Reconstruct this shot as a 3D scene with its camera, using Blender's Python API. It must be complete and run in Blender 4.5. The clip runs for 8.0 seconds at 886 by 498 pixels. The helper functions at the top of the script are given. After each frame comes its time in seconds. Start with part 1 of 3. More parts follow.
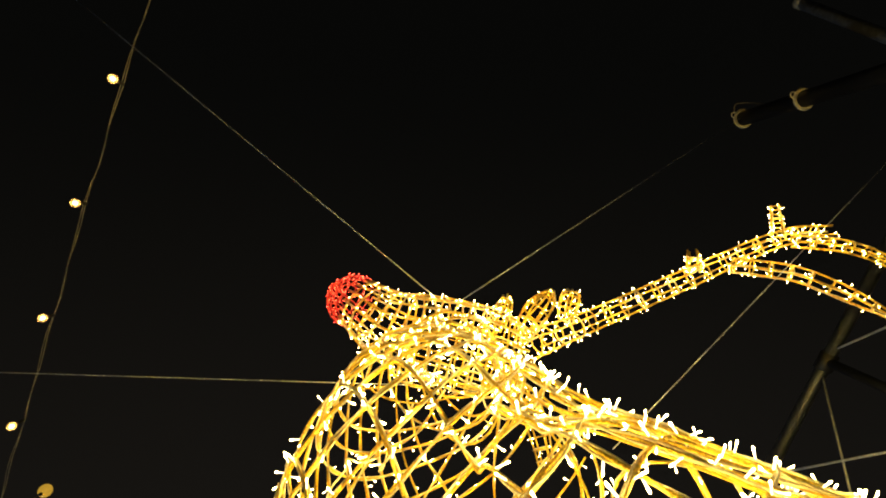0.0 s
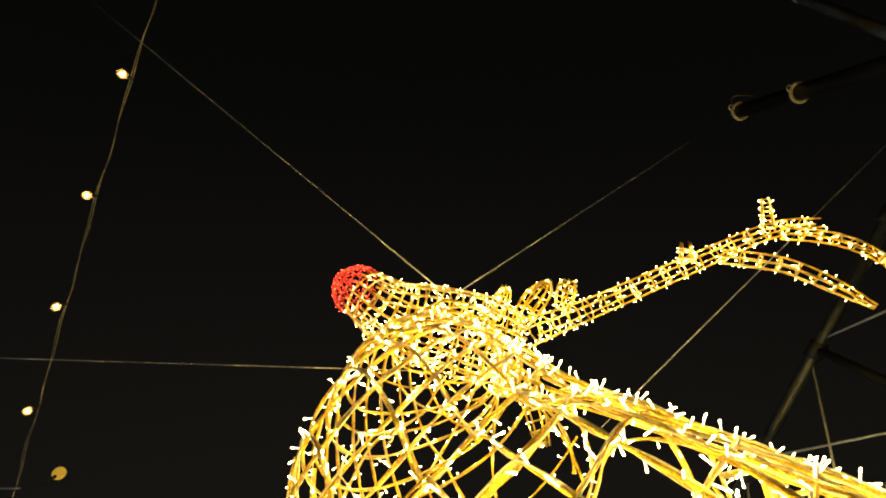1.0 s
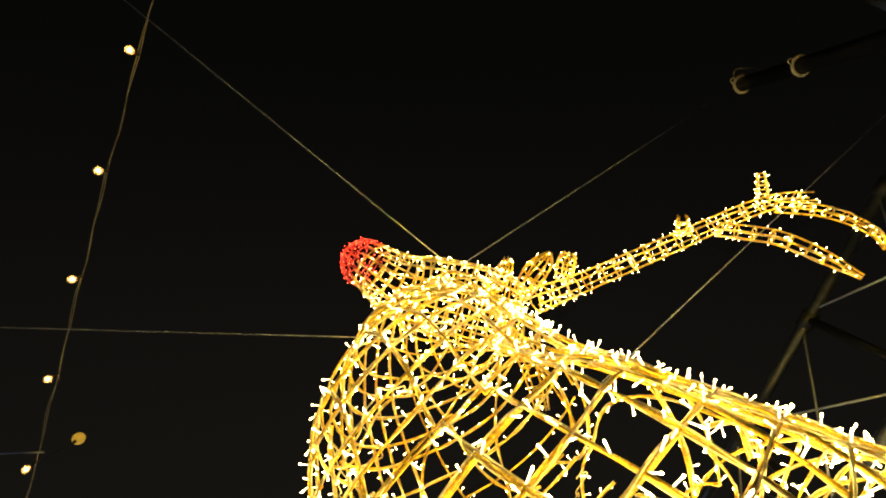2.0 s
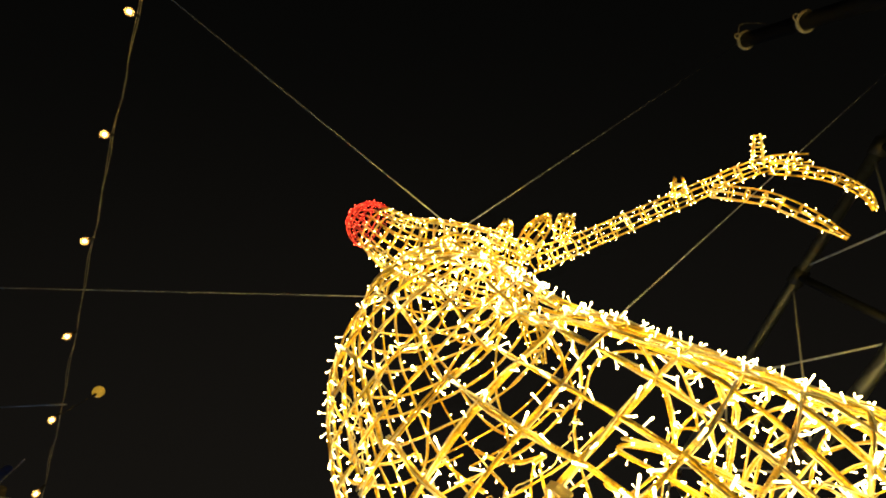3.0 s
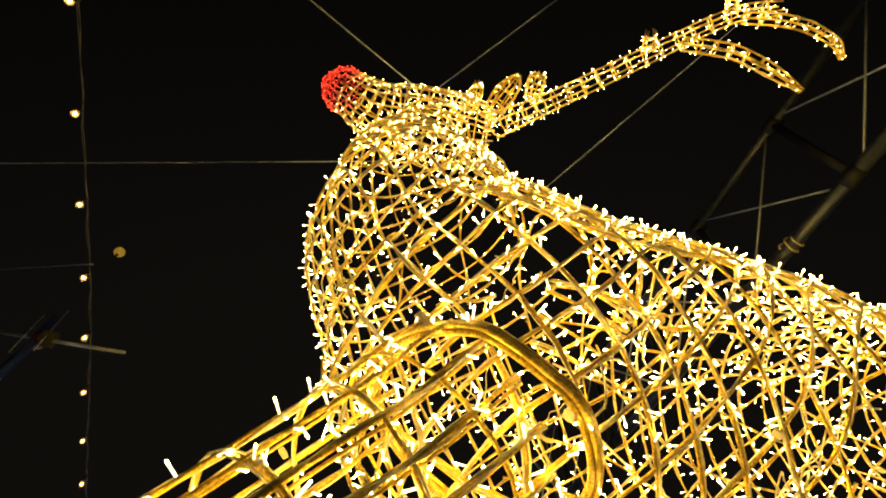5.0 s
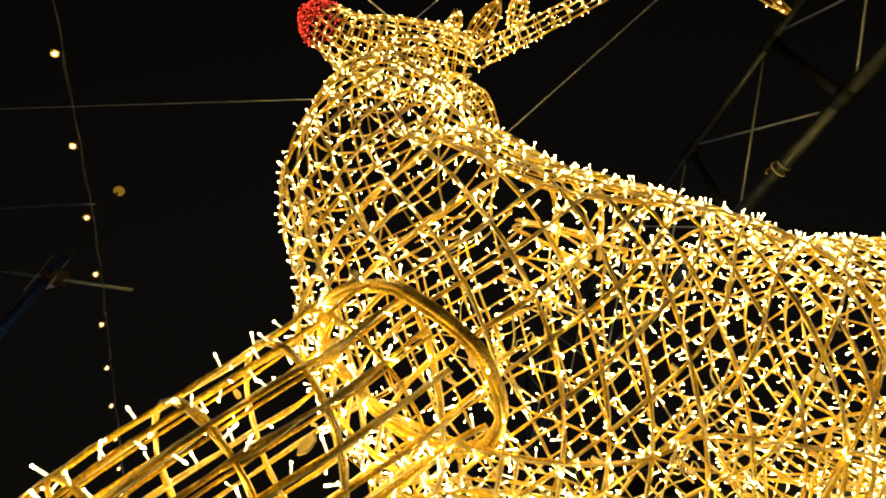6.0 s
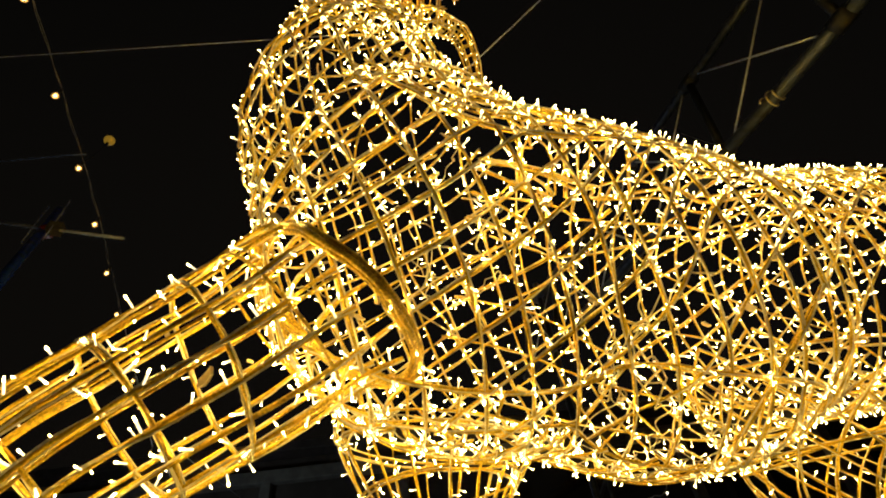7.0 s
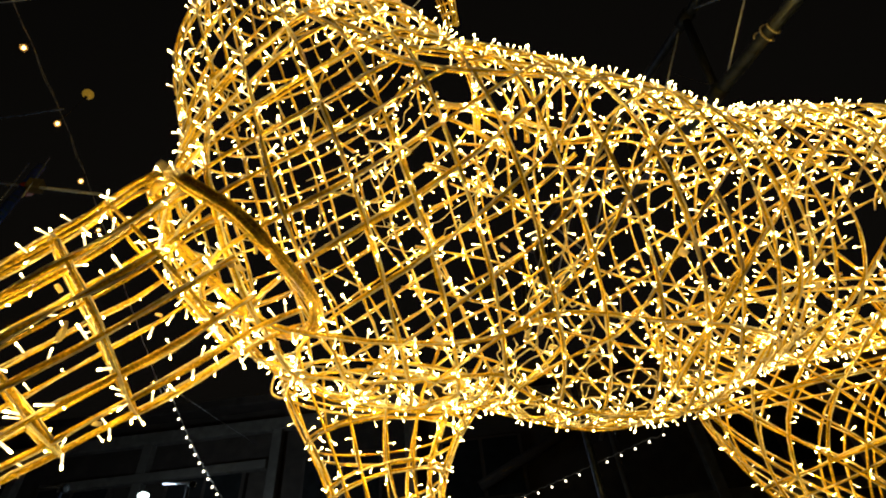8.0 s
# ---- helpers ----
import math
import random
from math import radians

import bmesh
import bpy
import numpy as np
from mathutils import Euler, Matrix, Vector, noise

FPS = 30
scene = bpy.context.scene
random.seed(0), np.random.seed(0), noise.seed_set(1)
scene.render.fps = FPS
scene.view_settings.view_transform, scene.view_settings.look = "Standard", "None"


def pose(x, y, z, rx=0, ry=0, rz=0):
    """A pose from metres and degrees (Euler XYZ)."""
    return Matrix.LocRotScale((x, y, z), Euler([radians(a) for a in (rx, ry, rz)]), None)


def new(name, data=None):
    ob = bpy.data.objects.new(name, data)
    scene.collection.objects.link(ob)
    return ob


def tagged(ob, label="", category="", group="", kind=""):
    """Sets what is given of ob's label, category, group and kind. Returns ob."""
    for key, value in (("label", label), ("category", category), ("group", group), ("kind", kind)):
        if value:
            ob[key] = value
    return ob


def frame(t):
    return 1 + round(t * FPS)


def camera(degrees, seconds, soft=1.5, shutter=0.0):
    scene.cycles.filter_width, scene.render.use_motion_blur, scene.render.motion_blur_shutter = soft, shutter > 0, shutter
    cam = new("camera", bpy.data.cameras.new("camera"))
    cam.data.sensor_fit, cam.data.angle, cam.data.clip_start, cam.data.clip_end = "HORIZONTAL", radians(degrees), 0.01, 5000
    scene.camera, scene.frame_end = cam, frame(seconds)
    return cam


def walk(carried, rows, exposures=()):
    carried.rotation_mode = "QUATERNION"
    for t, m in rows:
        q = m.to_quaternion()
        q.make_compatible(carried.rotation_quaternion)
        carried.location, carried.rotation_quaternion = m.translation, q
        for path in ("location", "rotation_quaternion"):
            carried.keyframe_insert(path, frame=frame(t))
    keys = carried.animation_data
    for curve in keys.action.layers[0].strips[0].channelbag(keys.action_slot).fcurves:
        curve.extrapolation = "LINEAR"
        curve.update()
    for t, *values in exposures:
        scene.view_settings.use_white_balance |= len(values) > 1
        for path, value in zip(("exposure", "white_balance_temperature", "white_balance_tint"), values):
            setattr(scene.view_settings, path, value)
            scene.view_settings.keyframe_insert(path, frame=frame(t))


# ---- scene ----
cam = camera(81.59, 8.0, soft=1.9)
PATH = [
    (0, 0.0000, 0.0000, 1.9000, 177.567, 4.472, -0.841),
    (0.5, 0.0001, -0.0144, 1.8414, 177.198, 4.445, -0.862),
    (1, -0.0144, -0.0171, 1.7875, 176.399, 4.423, -0.893),
    (1.5, -0.0301, -0.0119, 1.7297, 175.130, 4.381, -0.839),
    (3, -0.0706, -0.0725, 1.5733, 168.666, 4.403, -0.527),
    (3.5, -0.0467, -0.1032, 1.5002, 165.225, 4.419, -0.252),
    (4, -0.0129, -0.1411, 1.4318, 161.262, 4.459, -0.065),
    (4.5, 0.0360, -0.1841, 1.3568, 156.695, 4.472, 0.315),
    (4.7, 0.0636, -0.1977, 1.3404, 154.903, 4.467, 0.674),
    (5.8, 0.2540, -0.3252, 1.2630, 145.523, 4.439, 2.883),
    (6, 0.2843, -0.3406, 1.2588, 143.891, 4.400, 3.070),
    (6.5, 0.3838, -0.3482, 1.2399, 140.572, 4.379, 4.135),
    (7, 0.4884, -0.3314, 1.2279, 137.586, 4.355, 4.901),
    (7.5, 0.6076, -0.2965, 1.2351, 134.718, 4.278, 5.696),
    (8, 0.7176, -0.2599, 1.2439, 132.321, 4.348, 6.279),
]
walk(cam, [(t, pose(x, y, z, rx, ry, rz)) for t, x, y, z, rx, ry, rz in PATH],
     [(0.0, 1.68), (1.5, 1.63), (3.0, 1.4), (4.5, 0.97), (6.0, 0.5), (7.0, 0.37), (8.0, 0.28)])

# ---- night sky ----
world = bpy.data.worlds.new("night_sky")
scene.world = world
world.use_nodes = True
bg = world.node_tree.nodes["Background"]
bg.inputs[1].default_value = 1.0
# faint town glow plus painted-in lens haze, stronger over the market than behind it
wn = world.node_tree
geo = wn.nodes.new("ShaderNodeTexCoord")
sep = wn.nodes.new("ShaderNodeSeparateXYZ")
glow = wn.nodes.new("ShaderNodeMapRange")
glow.interpolation_type = "SMOOTHSTEP"
glow.inputs[1].default_value, glow.inputs[2].default_value = 0.75, -0.35
tint = wn.nodes.new("ShaderNodeMix")
tint.data_type = "RGBA"
tint.inputs[6].default_value = (0.0029, 0.0025, 0.0020, 1)
tint.inputs[7].default_value = (0.0007, 0.0007, 0.0006, 1)
wn.links.new(geo.outputs["Generated"], sep.inputs[0])
wn.links.new(sep.outputs[1], glow.inputs[0])
wn.links.new(glow.outputs[0], tint.inputs[0])
wn.links.new(tint.outputs[2], bg.inputs[0])


# ---- materials ----
def material(name, color, rough=0.5, metal=0.0, vary=0.25, scale=40.0, bump=0.0, emit=None, strength=0.0, second=None):
    m = bpy.data.materials.new(name)
    m.use_nodes = True
    nt = m.node_tree
    b = nt.nodes["Principled BSDF"]
    b.inputs["Roughness"].default_value = rough
    b.inputs["Metallic"].default_value = metal
    tex = nt.nodes.new("ShaderNodeTexCoord")
    fine = nt.nodes.new("ShaderNodeTexNoise")
    fine.inputs["Scale"].default_value = scale
    fine.inputs["Detail"].default_value = 6
    coarse = nt.nodes.new("ShaderNodeTexNoise")
    coarse.inputs["Scale"].default_value = scale / 9
    nt.links.new(tex.outputs["Object"], fine.inputs["Vector"])
    nt.links.new(tex.outputs["Object"], coarse.inputs["Vector"])
    add = nt.nodes.new("ShaderNodeMath")
    add.operation = "ADD"
    nt.links.new(fine.outputs[0], add.inputs[0])
    nt.links.new(coarse.outputs[0], add.inputs[1])
    ramp = nt.nodes.new("ShaderNodeMapRange")
    ramp.inputs[1].default_value, ramp.inputs[2].default_value = 0.86, 1.14
    nt.links.new(add.outputs[0], ramp.inputs[0])
    mix = nt.nodes.new("ShaderNodeMix")
    mix.data_type = "RGBA"
    lo = second or tuple(c * (1 - vary) for c in color)
    mix.inputs[6].default_value = (*lo, 1)
    mix.inputs[7].default_value = (*color, 1)
    nt.links.new(ramp.outputs[0], mix.inputs[0])
    nt.links.new(mix.outputs[2], b.inputs["Base Color"])
    if bump:
        bp = nt.nodes.new("ShaderNodeBump")
        bp.inputs["Strength"].default_value = bump
        bp.inputs["Distance"].default_value = 0.002
        nt.links.new(fine.outputs[0], bp.inputs["Height"])
        nt.links.new(bp.outputs[0], b.inputs["Normal"])
    if emit:
        b.inputs["Emission Color"].default_value = (*emit, 1)
        b.inputs["Emission Strength"].default_value = strength
    return m


GOLD = material("gold_painted_steel", (0.96, 0.66, 0.055), 0.36, 0.25, 0.45, 170, 1.0, second=(0.42, 0.28, 0.02))
CABLE = material("clear_light_cable", (0.93, 0.84, 0.60), 0.3, 0.0, 0.4, 80, 0.2)
SLEEVE = material("led_tube", (0.85, 0.78, 0.55), 0.25, 0.0, 0.15, 90, emit=(1.0, 0.82, 0.46), strength=1.5)
LENS = material("warm_led", (0.9, 0.85, 0.7), 0.2, 0.0, 0.1, 90, emit=(1.0, 0.655, 0.135), strength=130)
RED_LENS = material("red_led", (0.8, 0.1, 0.08), 0.2, 0.0, 0.1, 90, emit=(1.0, 0.04, 0.02), strength=50)
RED_WIRE = material("red_wire", (0.55, 0.06, 0.05), 0.4, 0.0, 0.3, 60)
TAG = material("cream_plastic", (0.80, 0.66, 0.42), 0.45, 0.0, 0.2, 50, 0.2)
STEEL = material("galvanised_tube", (0.055, 0.075, 0.15), 0.36, 0.5, 0.45, 18, 0.3)
DARKSTEEL = material("dark_blue_steel", (0.014, 0.018, 0.032), 0.5, 0.2, 0.4, 18, 0.2)
# galvanised tube again, base lightened and cooled in place of light on it
PALE_TUBE = material("weathered_tube", (0.42, 0.47, 0.58), 0.45, 0.2, 0.45, 18, 0.3)
BLUE = material("blue_painted_pole", (0.015, 0.11, 1.0), 0.3, 0.1, 0.4, 20, 0.2)
WIRE = material("steel_guy_wire", (0.60, 0.70, 1.0), 0.45, 0.1, 0.3, 90)
BLACKWIRE = material("dark_cable", (0.42, 0.44, 0.48), 0.5, 0.0, 0.4, 60)
WHITE = material("white_clamp", (0.72, 0.70, 0.62), 0.5, 0.0, 0.3, 40)
RODW = material("pale_rod", (0.66, 0.74, 0.95), 0.4, 0.2, 0.25, 30)
REDTAPE = material("red_tape", (0.45, 0.06, 0.04), 0.5, 0.0, 0.3, 40)
BULB = material("festoon_bulb_glass", (0.9, 0.8, 0.6), 0.2, 0.0, 0.1, 60, emit=(1.0, 0.62, 0.20), strength=9)
FARBULB = material("far_bulb_glass", (0.9, 0.88, 0.8), 0.2, 0.0, 0.1, 60, emit=(1.0, 0.85, 0.62), strength=7)
# weak emission on the bulb glass stands in for the halo round the core
SHELL = material("clear_bulb_glass", (0.9, 0.7, 0.4), 0.1, 0.0, 0.1, 60, emit=(1.0, 0.52, 0.14), strength=0.25)
shell_nodes = SHELL.node_tree
shell_out = next(n for n in shell_nodes.nodes if n.type == "OUTPUT_MATERIAL")
shell_mix, shell_clear = shell_nodes.nodes.new("ShaderNodeMixShader"), shell_nodes.nodes.new("ShaderNodeBsdfTransparent")
shell_mix.inputs[0].default_value = 0.35
shell_lit = shell_out.inputs[0].links[0].from_socket
shell_nodes.links.new(shell_clear.outputs[0], shell_mix.inputs[1])
shell_nodes.links.new(shell_lit, shell_mix.inputs[2])
shell_nodes.links.new(shell_mix.outputs[0], shell_out.inputs[0])
SOCKET = material("black_socket", (0.03, 0.03, 0.03), 0.5, 0.0, 0.3, 60)
GLOBE = material("amber_globe", (0.50, 0.27, 0.02), 0.35, 0.0, 0.5, 9, emit=(1.0, 0.58, 0.06), strength=0.14)
COLDLAMP = material("cold_lamp_glass", (0.8, 0.9, 0.9), 0.3, 0.0, 0.1, 30, emit=(0.75, 1.0, 0.95), strength=6)
PAVE = material("grey_paving", (0.16, 0.155, 0.15), 0.7, 0.0, 0.35, 6, 0.4)
WALLM = material("dark_plaster", (0.045, 0.036, 0.034), 0.8, 0.0, 0.35, 2.5, 0.3)
BEAM = material("grey_beam", (0.13, 0.125, 0.12), 0.6, 0.0, 0.3, 4, 0.2)
GLASS = material("dark_window_glass", (0.02, 0.022, 0.025), 0.08, 0.0, 0.3, 3)


# ---- mesh helpers ----
def mesh(name, verts, faces, mats, idx=None, smooth=True):
    me = bpy.data.meshes.new(name)
    me.from_pydata([tuple(v) for v in verts], [], faces)
    for m in mats:
        me.materials.append(m)
    if idx is not None:
        me.polygons.foreach_set("material_index", idx)
    if smooth:
        me.polygons.foreach_set("use_smooth", [True] * len(me.polygons))
    me.update()
    return me


def catmull(ctrl, n=12):
    c = np.array(ctrl, float)
    p = np.vstack([2 * c[0] - c[1], c, 2 * c[-1] - c[-2]])
    out = []
    for i in range(1, len(p) - 2):
        a, b, d, e = p[i - 1:i + 3]
        for k in range(n):
            u = k / n
            out.append(0.5 * (2 * b + (d - a) * u + (2 * a - 5 * b + 4 * d - e) * u * u + (3 * b - a - 3 * d + e) * u ** 3))
    out.append(p[-2])
    return np.array(out)


def frames(pts, up=(0, 0, 1)):
    """Tangent, side and top of each point of a line, carried along without twist."""
    t = np.gradient(pts, axis=0)
    t /= np.linalg.norm(t, axis=1)[:, None] + 1e-9
    s = np.cross(t[0], np.array(up, float))
    if np.linalg.norm(s) < 0.1:
        s = np.cross(t[0], np.array((0.3, 1, 0.1)))
    s /= np.linalg.norm(s)
    side = [s]
    for i in range(1, len(pts)):
        s = side[-1] - t[i] * np.dot(side[-1], t[i])
        side.append(s / np.linalg.norm(s))
    side = np.array(side)
    return t, side, np.cross(side, t)


def sweep(pts, radius, sides=5, closed=False, caps=True):
    """A rod along a line: vertices and faces."""
    pts = np.asarray(pts, float)
    n = len(pts)
    t, s, b = frames(pts)
    rad = np.broadcast_to(np.asarray(radius, float), (n,))
    ang = np.arange(sides) * 2 * math.pi / sides
    v = (pts[:, None] + rad[:, None, None] * (np.cos(ang)[None, :, None] * s[:, None] + np.sin(ang)[None, :, None] * b[:, None])).reshape(-1, 3)
    f = []
    for i in range(n - 1 + (1 if closed else 0)):
        j = (i + 1) % n
        for k in range(sides):
            l = (k + 1) % sides
            f.append((i * sides + k, i * sides + l, j * sides + l, j * sides + k))
    if caps and not closed:
        f.append(tuple(range(sides))[::-1])
        f.append(tuple(range((n - 1) * sides, n * sides)))
    return v, f


def merged(pieces):
    vs, fs, o = [], [], 0
    for v, f in pieces:
        vs.append(np.asarray(v))
        fs += [tuple(i + o for i in q) for q in f]
        o += len(v)
    return (np.vstack(vs) if vs else np.zeros((0, 3))), fs


def part(name, data, parent, label=""):
    ob = new(name, data)
    ob.parent = parent
    if label:
        ob["label"] = label
    return ob


def rod_mesh(pts, radius, mat, sides=5, closed=False):
    v, f = sweep(pts, radius, sides, closed)
    return mesh("rod", v, f, [mat])


def tube(p, q, r, mat, sides=10, name="tube"):
    k = np.linspace(0, 1, 3)[:, None]
    v, f = sweep(np.array(p) * (1 - k) + np.array(q) * k, r, sides)
    me = mesh(name, v, f, [mat])
    return me


def sphere(c, r, mat, seg=14, rings=8, squash=(1, 1, 1), name="ball"):
    bm = bmesh.new()
    bmesh.ops.create_uvsphere(bm, u_segments=seg, v_segments=rings, radius=r)
    for v in bm.verts:
        v.co = Vector((v.co.x * squash[0] + c[0], v.co.y * squash[1] + c[1], v.co.z * squash[2] + c[2]))
    me = bpy.data.meshes.new(name)
    bm.to_mesh(me)
    bm.free()
    me.materials.append(mat)
    me.polygons.foreach_set("use_smooth", [True] * len(me.polygons))
    return me


def box(c, size, mat, rz=0.0, bevel=0.01, name="box"):
    bm = bmesh.new()
    bmesh.ops.create_cube(bm, size=1)
    for v in bm.verts:
        v.co = Vector((v.co.x * size[0], v.co.y * size[1], v.co.z * size[2]))
    if bevel:
        bmesh.ops.bevel(bm, geom=bm.edges[:], offset=min(bevel, min(size) * 0.3), segments=1, affect="EDGES")
    bm.transform(Matrix.Translation(c) @ Matrix.Rotation(radians(rz), 4, "Z"))
    me = bpy.data.meshes.new(name)
    bm.to_mesh(me)
    bm.free()
    me.materials.append(mat)
    return me


# ---- ground ----
def ground():
    n, size = 24, 400.0
    k = [(-size + 2 * size * i / n) for i in range(n + 1)]
    v = [(x, y, 0) for y in k for x in k]
    f = [(j * (n + 1) + i, j * (n + 1) + i + 1, (j + 1) * (n + 1) + i + 1, (j + 1) * (n + 1) + i) for j in range(n) for i in range(n)]
    tagged(new("ground", mesh("ground", v, f, [PAVE])), "dark grey paved square at night", "ground", kind="structure")


ground()

# ---- the reindeer light sculpture ----
rng = random.Random(7)
deer = tagged(new("light_sculpture"), "giant golden wire-frame reindeer covered with warm fairy lights", "light sculpture")

# LED: a cream plastic stick with a small glowing tip, 27 mm long, along +z
LED_L = 0.027


def led_shape(length=LED_L, r=0.0020):
    v, f, idx = [], [], []
    rings = [(0, r * 0.6), (length * 0.12, r), (length * 0.70, r), (length * 0.73, r * 0.78), (length * 0.96, r * 0.72), (length, r * 0.45)]
    for z, q in rings:
        for k in range(6):
            v.append((q * math.cos(k * math.pi / 3), q * math.sin(k * math.pi / 3), z))
    for i in range(5):
        for k in range(6):
            l = (k + 1) % 6
            f.append((i * 6 + k, i * 6 + l, i * 6 + 6 + l, i * 6 + 6 + k))
            idx.append(0 if i < 3 else 1)
    f.append(tuple(range(30, 36)))
    idx.append(1)
    return np.array(v), f, idx


LED_V, LED_F, LED_I = led_shape()
LED_MESH = mesh("led", LED_V, LED_F, [SLEEVE, LENS], LED_I)
NEAR = Vector((0.25, 0.35, 1.9))
near_leds = []


def basis(direction):
    d = Vector(direction).normalized()
    return d.to_track_quat("Z", "Y").to_matrix()


def leds_on(lines, parent, step, out_from=None, lens=LENS, near=True, size=1.0):
    """Hang LEDs along rods; the nearest ones are kept aside, to be made objects of their own."""
    vs, fs, idx, o = [], [], [], 0
    for pts in lines:
        seg = np.linalg.norm(np.diff(pts, axis=0), axis=1)
        total = seg.sum()
        cum = np.concatenate([[0], np.cumsum(seg)])
        s = rng.uniform(0, step)
        while s < total:
            i = min(int(np.searchsorted(cum, s)) - 1, len(seg) - 1)
            i = max(i, 0)
            u = (s - cum[i]) / max(seg[i], 1e-6)
            p = pts[i] * (1 - u) + pts[i + 1] * u
            tan = pts[i + 1] - pts[i]
            tan = tan / (np.linalg.norm(tan) + 1e-9)
            q = np.array([rng.gauss(0, 1) for _ in range(3)])
            q -= tan * np.dot(q, tan) * rng.uniform(0.3, 1.0)
            if out_from is not None:
                c = out_from[np.argmin(np.linalg.norm(out_from - p, axis=1))]
                w = p - c
                q = q / np.linalg.norm(q) + 0.25 * w / (np.linalg.norm(w) + 1e-9)
            q /= np.linalg.norm(q)
            m = np.array(basis(q))
            base = p + q * 0.004
            if near:
                near_leds.append(((Vector(base) - NEAR).length, base, m * size * rng.uniform(0.72, 1.08), parent))
            else:
                vs.append(LED_V * size @ m.T + base)
                fs += [tuple(a + o for a in g) for g in LED_F]
                idx += LED_I
                o += len(LED_V)
            s += step * rng.uniform(0.6, 1.4)
    if vs:
        ob = part("led_cluster", mesh("leds", np.vstack(vs), fs, [RED_WIRE if lens is RED_LENS else SLEEVE, lens], idx), parent)
        ob["kind"] = "stuff"


def cables_on(lines, parent, share=0.6, r=0.0028):
    """The thin light cable that is wound loosely round the rods."""
    pieces = []
    for pts in lines:
        if rng.random() > share or len(pts) < 4:
            continue
        t, s, b = frames(np.asarray(pts))
        ph = rng.uniform(0, 6)
        k = np.arange(len(pts)) * rng.uniform(0.5, 0.9) + ph
        off = 0.0064 * (np.cos(k)[:, None] * s + np.sin(k)[:, None] * b)
        pieces.append(sweep(np.asarray(pts) + off, r, 4))
        if rng.random() < 0.35:
            k = np.arange(len(pts)) * rng.uniform(-0.9, -0.4) + ph + 2.4
            off = 0.0068 * (np.cos(k)[:, None] * s + np.sin(k)[:, None] * b)
            pieces.append(sweep(np.asarray(pts) + off, r * 0.85, 4))
    if pieces:
        v, f = merged(pieces)
        ob = part("light_cable", mesh("light_cable", v, f, [CABLE]), parent, "pale fairy-light cable wound on the rods")
        ob["kind"] = "stuff"


